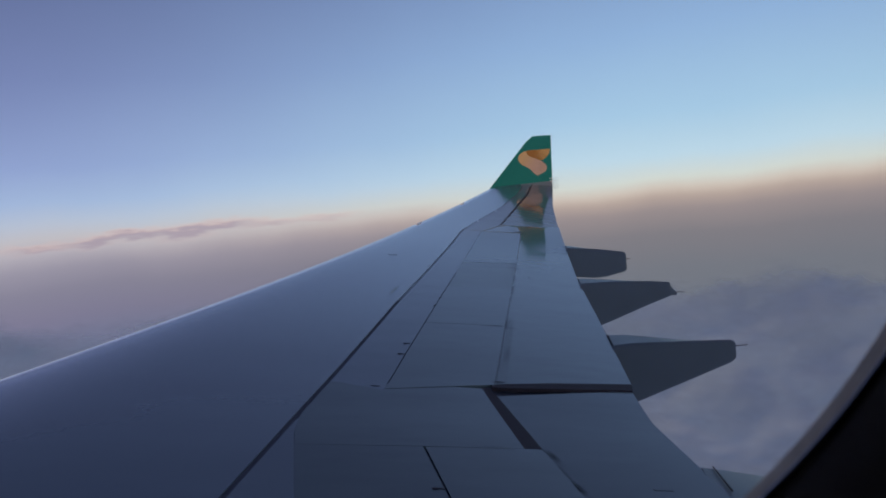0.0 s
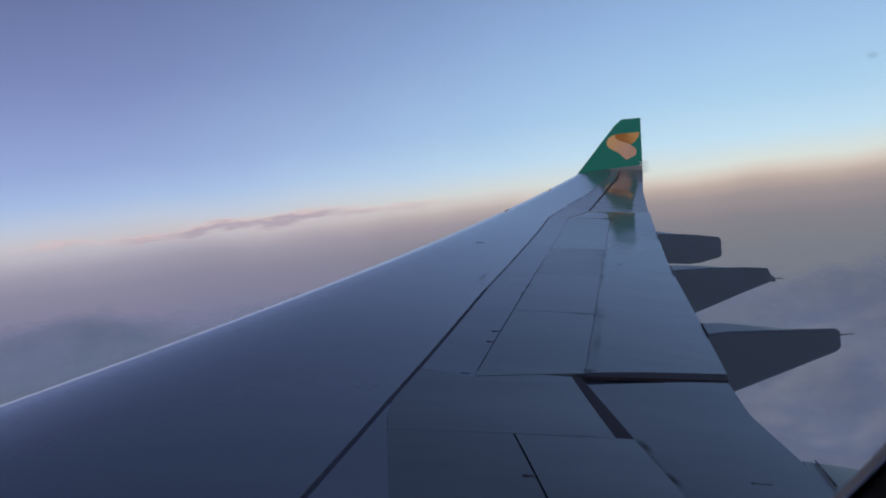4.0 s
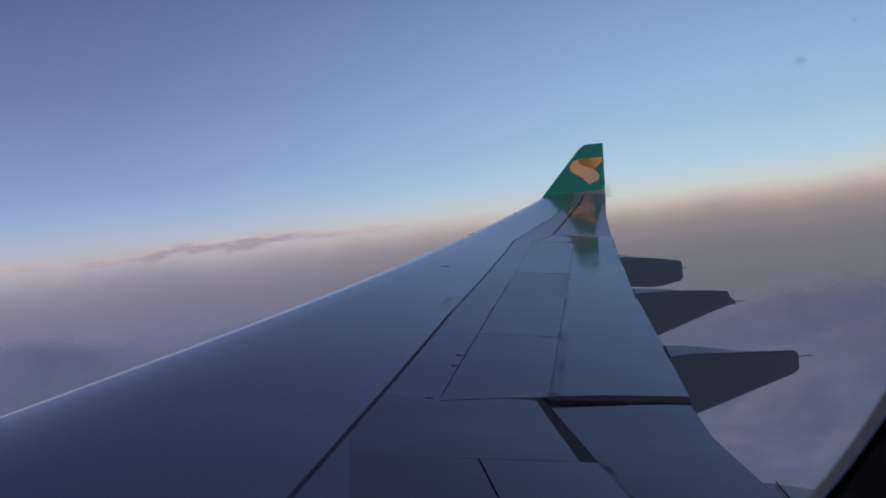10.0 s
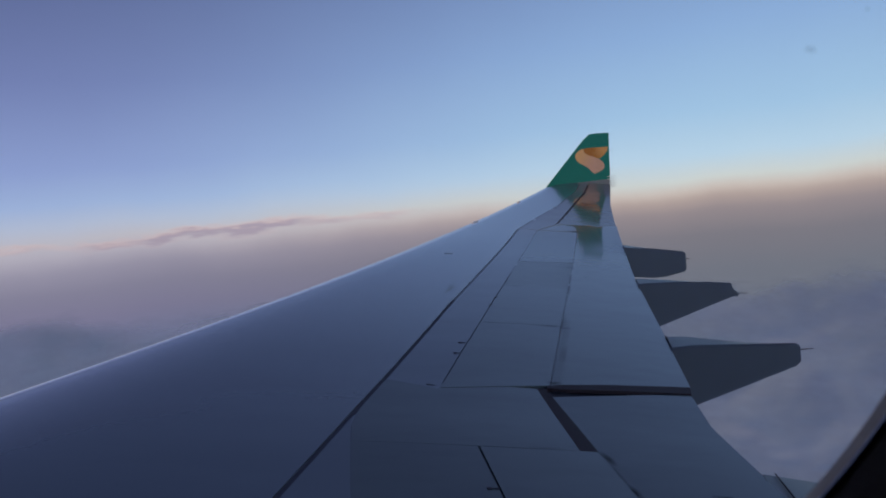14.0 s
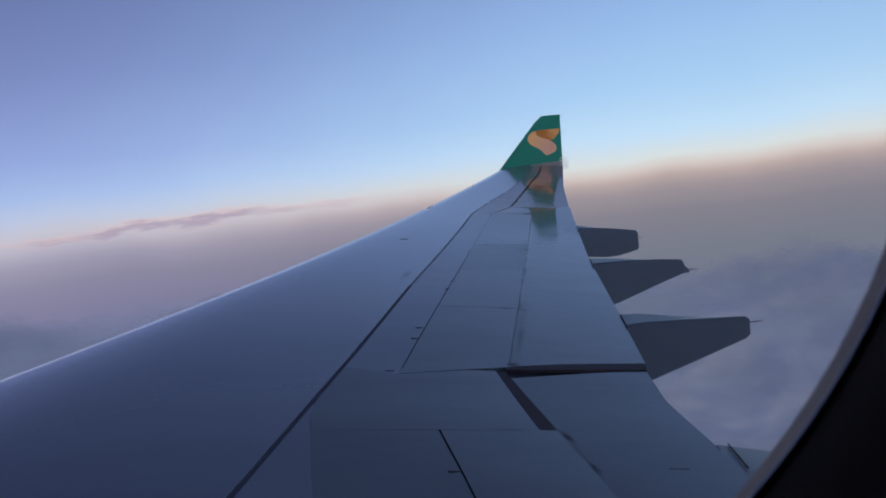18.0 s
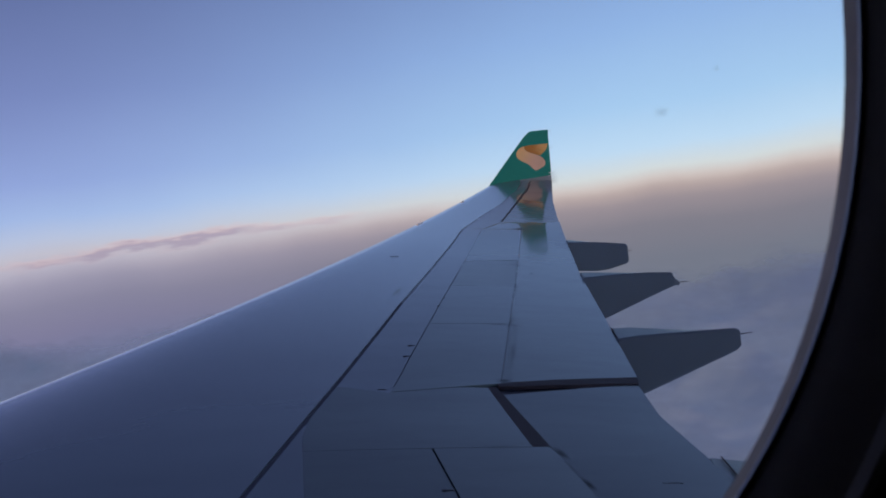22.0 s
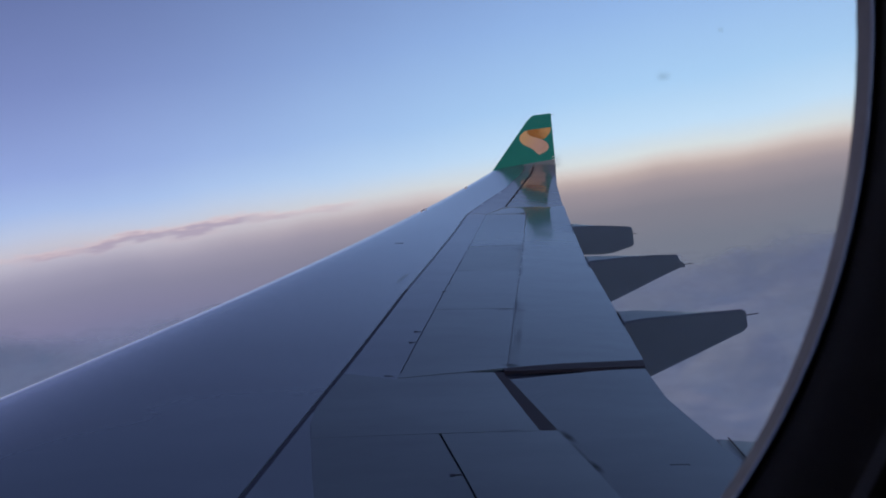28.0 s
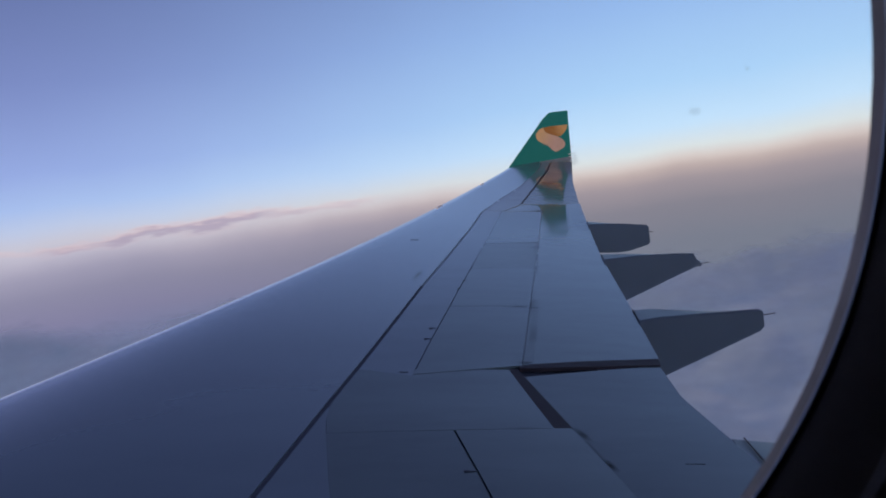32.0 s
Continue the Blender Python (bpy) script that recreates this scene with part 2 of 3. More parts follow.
def shaded_paint(name, first, second, centre, span):
    """Airbrushed paint that runs from one colour to another along a line in the thing's own space."""
    m = material(name, (0.5, 0.5, 0.5), rough=0.28, stain=0.06, bump=0.0)
    n, l = m.node_tree.nodes, m.node_tree.links
    tc, dot, step, mix = n.new("ShaderNodeTexCoord"), n.new("ShaderNodeVectorMath"), n.new("ShaderNodeMapRange"), n.new("ShaderNodeMix")
    dot.operation, step.interpolation_type, mix.data_type = "DOT_PRODUCT", "SMOOTHSTEP", "RGBA"
    l.new(tc.outputs["Object"], dot.inputs[0])
    dot.inputs[1].default_value = span
    middle = Vector(centre).dot(Vector(span))
    step.inputs["From Min"].default_value, step.inputs["From Max"].default_value = middle - 0.5, middle + 0.5
    l.new(dot.outputs["Value"], step.inputs["Value"])
    l.new(step.outputs[0], mix.inputs["Factor"])
    mix.inputs[6].default_value, mix.inputs[7].default_value = (*first, 1), (*second, 1)
    l.new(mix.outputs[2], n["Principled BSDF"].inputs["Base Color"])
    return m


# the emblem stands near (11.4, 27.1, 2.1) and is about a metre across
CREAM_PAINT = shaded_paint("cream_emblem_paint", (0.80, 0.52, 0.22), (0.68, 0.45, 0.31), (11.35, 27.1, 2.0), (0.9, 0.0, -0.9))
GOLD_PAINT = shaded_paint("gold_emblem_paint", (0.44, 0.19, 0.035), (0.72, 0.42, 0.14), (11.75, 27.2, 2.3), (1.4, 0.0, 0.2))


def glass_material():
    m = bpy.data.materials.new("window_acrylic")
    m.use_nodes = True
    b = m.node_tree.nodes["Principled BSDF"]
    b.inputs["Base Color"].default_value = (0.97, 0.98, 0.98, 1)
    b.inputs["Roughness"].default_value, b.inputs["IOR"].default_value = 0.0, 1.15
    b.inputs["Transmission Weight"].default_value = 1.0
    return m


def smudge_material(name, colour, most):
    """A dull spot, thickest in its middle, that lets what is below show through."""
    m = bpy.data.materials.new(name)
    m.use_nodes = True
    n, l = m.node_tree.nodes, m.node_tree.links
    b, out = n["Principled BSDF"], n["Material Output"]
    b.inputs["Base Color"].default_value, b.inputs["Roughness"].default_value = (*colour, 1), 0.9
    tr, mx, tc, gr, ramp = n.new("ShaderNodeBsdfTransparent"), n.new("ShaderNodeMixShader"), n.new("ShaderNodeTexCoord"), n.new("ShaderNodeTexGradient"), n.new("ShaderNodeValToRGB")
    gr.gradient_type = "SPHERICAL"
    l.new(tc.outputs["Object"], gr.inputs["Vector"])
    ramp.color_ramp.elements[0].position, ramp.color_ramp.elements[0].color = 0.0, (0, 0, 0, 1)
    ramp.color_ramp.elements[1].position, ramp.color_ramp.elements[1].color = 0.9, (most, most, most, 1)
    l.new(gr.outputs["Fac"], ramp.inputs[0])
    l.new(ramp.outputs[0], mx.inputs[0])
    l.new(tr.outputs[0], mx.inputs[1])
    l.new(b.outputs[0], mx.inputs[2])
    l.new(mx.outputs[0], out.inputs["Surface"])
    return m


def cloud_material():
    """Soft cloud whose upper rim dissolves into the haze in uneven heaps."""
    m = bpy.data.materials.new("cloud_vapour")
    m.use_nodes = True
    n, l = m.node_tree.nodes, m.node_tree.links
    b, out = n["Principled BSDF"], n["Material Output"]
    b.inputs["Roughness"].default_value, b.inputs["Specular IOR Level"].default_value = 1.0, 0.0
    tc, unit, squash = n.new("ShaderNodeTexCoord"), n.new("ShaderNodeVectorMath"), n.new("ShaderNodeMapping")
    unit.operation = "NORMALIZE"
    l.new(tc.outputs["Object"], unit.inputs[0])
    l.new(unit.outputs[0], squash.inputs["Vector"])
    squash.inputs["Scale"].default_value = (1.0, 1.0, 2.0)

    def fractal(scale, detail):
        q = n.new("ShaderNodeTexNoise")
        q.inputs["Scale"].default_value, q.inputs["Detail"].default_value, q.inputs["Roughness"].default_value = scale, detail, 0.52
        l.new(squash.outputs[0], q.inputs["Vector"])
        return q.outputs["Fac"]

    def ranged(src, a, c, d, e):
        q = n.new("ShaderNodeMapRange")
        q.interpolation_type = "SMOOTHSTEP"
        for name, v in (("From Min", a), ("From Max", c), ("To Min", d), ("To Max", e)):
            q.inputs[name].default_value = v
        l.new(src, q.inputs["Value"])
        return q.outputs[0]

    def joined(op, a, c, k=0.0):
        q = n.new("ShaderNodeMath")
        q.operation = op
        l.new(a, q.inputs[0])
        if c is None:
            q.inputs[1].default_value = k
        else:
            l.new(c, q.inputs[1])
        return q.outputs[0]

    sep = n.new("ShaderNodeSeparateXYZ")
    l.new(unit.outputs[0], sep.inputs[0])
    heap = joined("MULTIPLY", joined("SUBTRACT", fractal(5.0, 5.0), None, 0.5), None, 0.20)
    tipped = joined("ADD", sep.outputs["Z"], joined("MULTIPLY", sep.outputs["X"], None, 0.045))
    rim = ranged(joined("SUBTRACT", tipped, heap), -0.122, -0.080, 1.0, 0.0)
    thin = ranged(fractal(12.0, 6.0), 0.36, 0.66, 0.70, 1.0)
    # two tones mixed by noise stand in for lit and shaded heaps
    mix = n.new("ShaderNodeMix")
    mix.data_type = "RGBA"
    l.new(ranged(fractal(9.0, 5.0), 0.34, 0.66, 0.0, 1.0), mix.inputs["Factor"])
    mix.inputs[6].default_value, mix.inputs[7].default_value = (0.75, 0.85, 0.83, 1), (0.88, 0.99, 0.94, 1)
    l.new(mix.outputs[2], b.inputs["Base Color"])
    tr, mx = n.new("ShaderNodeBsdfTransparent"), n.new("ShaderNodeMixShader")
    l.new(joined("MULTIPLY", rim, thin), mx.inputs[0])
    l.new(tr.outputs[0], mx.inputs[1])
    l.new(b.outputs[0], mx.inputs[2])
    l.new(mx.outputs[0], out.inputs["Surface"])
    return m


# ---- mesh helpers ----
def mesh_object(name, verts, faces, mat, parent=None, label="", smooth=True):
    me = bpy.data.meshes.new(name)
    me.from_pydata([tuple(v) for v in verts], [], faces)
    me.materials.append(mat)
    me.update()
    if smooth:
        me.polygons.foreach_set("use_smooth", [True] * len(me.polygons))
        me.set_sharp_from_angle(angle=radians(35))
    ob = new(name, me)
    if parent:
        ob.parent = parent
    if label:
        ob["label"] = label
    return ob


def flatter(ob, count, fore_aft, outward, nose=None):
    """Tilt the shading normals of a skin's upper side (its first count vertices) to steer reflections and highlights;
    the shape stays.
    """
    me = ob.data
    out = []
    for loop, normal in zip(me.loops, me.corner_normals):
        n = normal.vector.copy()
        if loop.vertex_index < count and n.z > 0.5:
            x, y, _ = me.vertices[loop.vertex_index].co
            if nose:
                n.x += nose(x, y)
            n = (n / n.z + Vector((float(np.interp(y, *fore_aft)), float(np.interp(y, *outward)), 0))).normalized()
        out.append(n)
    me.normals_split_custom_set(out)


BEND_X = ((6.0, 14.0, 18.8, 26.5), (0.0, -0.09, -0.115, -0.10))
FLAP_X = ((6.0, 14.0, 15.9, 17.4, 18.5), (0.0, -0.10, -0.135, -0.09, -0.055))
FLAP_Y = ((6.0, 14.0, 15.9, 17.4, 18.5), (0.0, 0.06, 0.078, 0.048, 0.026))
BEND_Y = ((6.0, 15.0, 18.8, 19.2, 22.0, 26.5), (0.0, 0.055, 0.03, 0.02, 0.0, -0.035))


def grid_faces(rows, cols, start=0, flip=False, wrap=False):
    faces = []
    for i in range(rows - 1):
        for j in range(cols - (0 if wrap else 1)):
            k = (j + 1) % cols
            q = (start + i * cols + j, start + i * cols + k, start + (i + 1) * cols + k, start + (i + 1) * cols + j)
            faces.append(q[::-1] if flip else q)
    return faces


def slab(top, depth):
    """A closed sheet: grid top[i][j] of points and its copy depth lower (depth: number or vector)."""
    top = np.asarray(top, float)
    r, c = top.shape[:2]
    low = top - (np.asarray(depth, float) if np.ndim(depth) else np.array([0, 0, depth]))
    verts = np.concatenate([top.reshape(-1, 3), low.reshape(-1, 3)])
    n = r * c
    faces = grid_faces(r, c) + grid_faces(r, c, n, True)
    edge = [i * c for i in range(r)] + [(r - 1) * c + j for j in range(1, c)] + [i * c + c - 1 for i in range(r - 2, -1, -1)] + [j for j in range(c - 2, 0, -1)]
    for a, b in zip(edge, edge[1:] + edge[:1]):
        faces.append((b, a, a + n, b + n))
    return verts, faces


def loft(sections, close_ends=True):
    """Skin over closed rings of equal length."""
    s = np.asarray(sections, float)
    r, c = s.shape[:2]
    faces = grid_faces(r, c, wrap=True)
    if close_ends:
        faces += [tuple(range(c - 1, -1, -1)), tuple((r - 1) * c + j for j in range(c))]
    return s.reshape(-1, 3), faces


def rod(name, a, b, r0, r1, mat, parent=None, label="", sides=8):
    a, b = Vector(a), Vector(b)
    q = (b - a).to_track_quat("Z", "Y")
    rings = []
    for p, r in ((a, r0), (b, r1)):
        rings.append([p + q @ Vector((r * math.cos(k * math.tau / sides), r * math.sin(k * math.tau / sides), 0)) for k in range(sides)])
    v, f = loft(rings)
    return mesh_object(name, v, f, mat, parent, label)


# ---- the wing's shape ----
def x_lead(y):
    return -7.2 + 0.625 * y


SPAN = (0.3, 5.0, 6.05, 7.07, 8.18, 10.59, 13.74, 17.88, 20.23, 23.29, 25.52, 26.19, 26.53)
TRAIL = (2.95, 3.84, 4.0, 4.13, 4.53, 5.42, 6.55, 8.19, 9.14, 10.42, 11.44, 11.76, 11.93)


def x_trail(y):
    return np.interp(y, SPAN, TRAIL)


def z_lead(y):
    return np.polyval([-0.0195, 0.2969, 0.3204, -1.6697], y / 10) - 0.055 * np.exp(-y / 12)


def tip_rise(y):
    """The outer end of the trailing edge sweeps up into the winglet."""
    return 0.35 * np.clip((y - 24.8) / 1.8, 0, None) ** 2.2


def z_trail(y):
    return z_lead(y) - np.tan(np.radians(np.interp(y, (8, 26.6), (8.5, 5.5)))) * (x_trail(y) - x_lead(y)) + tip_rise(y)


def hump(c):
    return 5 * (0.2969 * np.sqrt(c) - 0.126 * c - 0.3516 * c**2 + 0.2843 * c**3 - 0.1015 * c**4 - 0.0021 * c)


def z_wing(x, y, side=1.0):
    """Height of the upper (side 1) or lower (side -0.6) skin over the plan."""
    x, y = np.asarray(x, float), np.asarray(y, float)
    a, b = x_lead(y), x_trail(y)
    c = np.clip((x - a) / (b - a), 0, 1)
    return z_lead(y) * (1 - c) + z_trail(y) * c + side * 0.75 * (0.095 - 0.0012 * y) * (b - a) * hump(c)


def along(line, n):
    """n points evenly spread along a plan polyline."""
    p = np.asarray(line, float)
    d = np.r_[0, np.cumsum(np.hypot(*np.diff(p, axis=0).T))]
    t = np.linspace(0, d[-1], n)
    return np.stack([np.interp(t, d, p[:, 0]), np.interp(t, d, p[:, 1])], 1)


def skin(name, fore_line, aft_line, n, k, mat, parent, label="", lift=0.0, depth=0.03, tilt=0.0, curl=None, bend=None):
    """A skin panel of the wing between two plan lines that run outboard."""
    f, a = along(fore_line, n), along(aft_line, n)
    bend = bend or (BEND_X, BEND_Y)
    w = np.linspace(0, 1, k)[None, :, None]
    plan = f[:, None] * (1 - w) + a[:, None] * w
    z = z_wing(plan[..., 0], plan[..., 1]) + lift + tilt * w[..., 0]
    if curl:
        out = np.clip(plan[..., 1] - curl[0], 0, None)
        z = z + curl[1] * out**2 + curl[2] * out * w[..., 0]
    v, fc = slab(np.concatenate([plan, z[..., None]], 2), depth)
    ob = mesh_object(name, v, fc, mat, parent, label)
    flatter(ob, n * k, *bend)
    return ob


def moved(line, dx=0.0, dy=0.0):
    return [(x + dx, y + dy) for x, y in line]


def cut(line, y0, y1):
    """The stretch of a plan polyline between two span positions."""
    p = np.asarray(line, float)
    at = lambda y: (float(np.interp(y, p[:, 1], p[:, 0])), y)
    return [at(y0)] + [(float(x), float(y)) for x, y in p if y0 < y < y1] + [at(y1)]


MAIN = [(-2.3, 0.3), (-0.22, 5.21), (0.51, 6.94), (1.165, 8.42), (2.24, 10.84), (3.11, 12.68), (4.68, 16.01), (5.40, 17.60), (5.62, 17.97), (6.70, 19.77), (8.12, 22.0), (9.10, 23.75), (10.25, 25.69), (10.66, 26.45)]
HINGE = [(1.35, 7.46), (1.83, 8.58), (2.99, 11.2), (3.97, 13.36), (5.96, 17.75)]
AFT_SEAM = [(2.64, 7.78), (3.93, 10.73), (5.25, 13.71), (7.05, 17.86), (7.32, 18.78)]

# wing box under the skin panels
rings = []
cs = np.r_[np.linspace(0, 1, 15)[1:-1] ** 1.6]
for y in np.linspace(0.3, 26.4, 48):
    a, b = float(x_lead(y)), float(x_trail(y))
    up = [(a + (b - a) * c * 0.985, y, float(z_wing(a + (b - a) * c * 0.985, y)) - 0.055) for c in cs]
    dn = [(a + (b - a) * c * 0.985, y, float(z_wing(a + (b - a) * c * 0.985, y, -0.6)) - 0.10) for c in cs[::-1]]
    rings.append([(a + 0.05, y, float(z_lead(y)) - 0.04)] + up + dn)
v, f = loft(rings)
wing = mesh_object("aircraft_wing", v, f, SEALANT)
tagged(wing, "long swept grey airliner wing with green-tipped upturned winglet", "wing")

# leading edge: bare metal nose and the large front skin
ys = np.linspace(0.3, 26.6, 100)


def front_grid(c_from, c_to_line, k, low_from=None):
    rows = []
    for y in ys:
        a, b = float(x_lead(y)), float(x_trail(y))
        xe = c_to_line(y, a, b)
        row = []
        if low_from:
            for c in np.linspace(low_from, 0, 6)[:-1]:
                x = a + (b - a) * c
                row.append((x, y, float(z_wing(x, y, -0.6))))
        c_end = (xe - a) / (b - a)
        for s in np.linspace(0, 1, k):
            c = c_from(y) + (c_end - c_from(y)) * s**1.8
            x = a + (b - a) * c
            row.append((x, y, float(z_wing(x, y))))
        rows.append(row)
    return rows


main_x = lambda y: float(np.interp(y, [p[1] for p in MAIN], [p[0] for p in MAIN]))
nose_c = lambda y: float(np.interp(y, (5.0, 9.0, 14.0, 26.0), (0.031, 0.041, 0.060, 0.080)))
v, f = slab(front_grid(lambda y: 0.0, lambda y, a, b: a + nose_c(y) * (b - a), 8, 0.03), (-0.012, 0, 0.006))
mesh_object("leading_edge_strip", v, f, BARE_METAL, wing, "bare polished metal leading edge")
v, f = slab(front_grid(lambda y: nose_c(y) + 0.0055, lambda y, a, b: main_x(y) - 0.024, 34), 0.03)
front = mesh_object("front_skin", v, f, FRONT_PAINT, wing, "smooth grey painted front skin")
# normals tilted forward behind the nose to broaden the highlight there
flatter(front, len(ys) * 34, ((17.0, 22.0, 26.6), (0.0, -0.06, -0.10)), ((17.0, 26.6), (0.0, 0.0)), lambda x, y: -0.11 * min(1.0, max(0.0, (15.0 - y) / 6.0)) * math.exp(-(((x - x_lead(y)) / (x_trail(y) - x_lead(y)) - 0.09) / 0.11) ** 2))

# skins, spoilers, flaps and ailerons behind the dark seam
S = 0.024
mid_fore = lambda y0, y1: moved(cut(MAIN, y0, y1), S)
skin("skin_panel", mid_fore(7.63, 17.87), moved(cut(HINGE, 7.46, 17.75), -0.008), 60, 8, GREY_PAINT, wing)
SPLIT = [(0.02, 0.3), (0.26, 5.23), (0.34, 6.13), (0.39, 6.55), (0.43, 6.66)]
at_main = lambda y: (main_x(y) + S, y)
skin("skin_panel", [(0.345, 6.13), (0.39, 6.55), (0.435, 6.67), at_main(6.8), at_main(7.2), at_main(7.62)], [(2.34, 6.21), (2.45, 7.67)], 24, 14, PANEL_PAINT, wing)
skin("skin_panel", moved(cut(SPLIT, 0.3, 6.127), 0.0005), [(1.10, 0.3), (1.38, 5.37), (1.41, 6.165)], 30, 10, PANEL_PAINT, wing)
skin("skin_panel", mid_fore(0.3, 6.655), cut(SPLIT, 0.3, 6.66), 30, 5, GREY_PAINT, wing)
skin("skin_panel", mid_fore(17.89, 26.42), [(5.99, 17.79), (6.82, 18.77), (9.53, 23.85), (10.54, 25.67), (10.95, 26.42)], 50, 8, GREY_PAINT, wing)
skin("skin_panel", [(6.01, 17.81), (6.85, 18.76)], [(7.08, 17.95), (7.32, 18.74)], 8, 8, PANEL_PAINT, wing, curl=(15.8, -0.0015, 0.006))
# sealant fills the long seams, darker and broader near the root
skin("seam_seal", moved(cut(MAIN, 0.3, 11.0), -0.029), moved(cut(MAIN, 0.3, 11.0), 0.029), 40, 3, SEALANT, wing, lift=-0.007, depth=0.02)
skin("seam_seal", moved(cut(MAIN, 11.0, 18.0), -0.026), moved(cut(MAIN, 11.0, 18.0), 0.026), 30, 3, WORN_SEAL, wing, lift=-0.004, depth=0.02)
skin("seam_seal", moved(cut(MAIN, 18.0, 26.42), -0.026), moved(cut(MAIN, 18.0, 26.42), 0.026), 40, 3, FADED_SEAL, wing, lift=-0.001, depth=0.02)
skin("seam_seal", moved(cut(HINGE, 7.46, 13.2), -0.012), moved(cut(HINGE, 7.46, 13.2), 0.014), 40, 3, SEALANT, wing, lift=-0.008, depth=0.02)
skin("seam_seal", moved(cut(HINGE, 13.2, 17.75), -0.012), moved(cut(HINGE, 13.2, 17.75), 0.014), 30, 3, FADED_SEAL, wing, lift=-0.003, depth=0.02)
skin("seam_seal", moved(cut(AFT_SEAM, 7.78, 11.5), -0.014), moved(cut(AFT_SEAM, 7.78, 11.5), 0.014), 40, 3, WORN_SEAL, wing, lift=-0.004, depth=0.02)
skin("seam_seal", moved(cut(AFT_SEAM, 11.5, 18.7), -0.014), moved(cut(AFT_SEAM, 11.5, 18.7), 0.014), 40, 3, FADED_SEAL, wing, lift=-0.001, depth=0.02)
skin("spoiler_bay", cut(HINGE, 12.0, 17.74), cut(AFT_SEAM, 12.1, 17.85), 20, 4, FADED_SEAL, wing, lift=-0.008, depth=0.02)
BREAKS = [(7.48, 7.785), (9.95, 10.07), (12.15, 12.30), (14.11, 14.40), (17.73, 17.88)]
for i, ((h0, a0), (h1, a1)) in enumerate(zip(BREAKS, BREAKS[1:])):
    g = 0.006
    skin("spoiler", moved(cut(HINGE, h0 + g, h1 - g), 0.008), moved(cut(AFT_SEAM, a0 + g, a1 - g), -0.008), 16, 10,
         (PANEL_PAINT, PANEL_PAINT, WORN_PAINT, PANEL_PAINT)[i], wing, lift=0.004, tilt=(0.003, 0.003, -0.002, 0.002)[i])
skin("spoiler", [(1.12, 0.3), (1.397, 5.37), (1.428, 6.155)], [(2.20, 0.3), (2.485, 5.30), (2.50, 5.88), (2.505, 6.205)], 24, 10, PANEL_PAINT, wing, lift=0.004)
skin("rub_strip", moved(cut(AFT_SEAM, 7.92, 10.4), 0.016), moved(cut(AFT_SEAM, 7.92, 10.4), 0.125), 30, 4, WORN_PAINT, wing, lift=0.003, depth=0.006)
te = lambda y: (float(x_trail(y)), y)
skin("outboard_flap", moved(cut(AFT_SEAM, 7.80, 18.76), 0.006), [te(8.18), te(10.59), te(13.74), te(17.88), te(19.15)], 60, 14, PANEL_PAINT, wing, depth=0.02, curl=(15.8, -0.002, 0.019), bend=(FLAP_X, FLAP_Y))
# the inboard flap's normals are tilted forward to shade it like its neighbours
skin("inboard_flap", [(2.212, 0.3), (2.497, 5.30), (2.512, 5.88), (2.510, 6.26), (2.535, 6.80), (2.552, 7.50)], [te(0.3), te(5.0), te(6.05), te(7.07), (4.42, 7.99)], 60, 14, PANEL_PAINT, wing, lift=-0.012, depth=0.02, bend=(((0.0, 9.0), (-0.055, -0.055)), ((0.0, 9.0), (0.0, 0.0))))
skin("aileron", [(6.91, 18.84), (9.61, 23.85), (10.62, 25.67), (11.03, 26.42)], [te(19.25), te(20.23), te(23.29), te(25.52), te(26.19), te(26.42)], 60, 12, PANEL_PAINT, wing, depth=0.02, lift=0.003, tilt=-0.042)


# seals of the flap gap and the slot beside it, and the cover of the joint inboard of the aileron
skin("flap_end_seal", [(2.575, 7.70), (2.80, 7.715), (3.27, 7.79), (4.42, 7.965)], [(2.60, 7.772), (2.79, 7.838), (3.38, 7.972), (4.52, 8.172)], 24, 4, RUBBER_AND_SHADE, wing, "black rubber flap end seal", lift=0.008, depth=0.04)
skin("slot_floor", [(2.335, 6.10), (2.395, 6.86), (2.455, 7.70)], [(2.515, 6.10), (2.540, 6.80), (2.562, 7.71)], 14, 5, RUBBER_AND_SHADE, wing, "dark worn seal of the slot ahead of the flap", lift=-0.006, depth=0.05)
skin("joint_cover", [(6.78, 18.70), (7.32, 18.72), te(19.08)], [(6.84, 18.90), (7.35, 18.90), te(19.32)], 16, 4, PANEL_PAINT, wing, lift=-0.006, depth=0.02)


# ---- the upturned tip ----
def tip_ring(lead, trail, thick, normal, n=15):
    """A thin airfoil ring between a leading and a trailing point, its thickness along normal."""
    le_p, te_p, nm = Vector(lead), Vector(trail), Vector(normal).normalized()
    chord = (te_p - le_p).length
    up, dn = [], []
    for c in np.linspace(0, 1, n) ** 1.5:
        h = thick * chord * float(hump(np.float64(c)))
        p = le_p.lerp(te_p, float(c))
        up.append(p + nm * h)
        dn.append(p - nm * h)
    return up + dn[-2:0:-1]


def blend(a, b, t):
    return Vector(a).lerp(Vector(b), t)


tip_a = ((float(x_lead(26.40)), 26.40, float(z_lead(26.40)) - 0.005), (float(x_trail(26.40)), 26.40, float(z_trail(26.40)) - 0.012))
tip_b = ((9.41, 26.64, 0.92), (12.0, 26.70, 1.07))
low = [tip_ring(*tip_a, 0.038, (0, -0.4, 1)), tip_ring(*[blend(p, q, 0.6) + Vector((0, 0.02, -0.02)) for p, q in zip(tip_a, tip_b)], 0.04, (0.08, -0.9, 0.8)), tip_ring(*tip_b, 0.042, (0.05, -1, 0.3))]
v, f = loft(low)
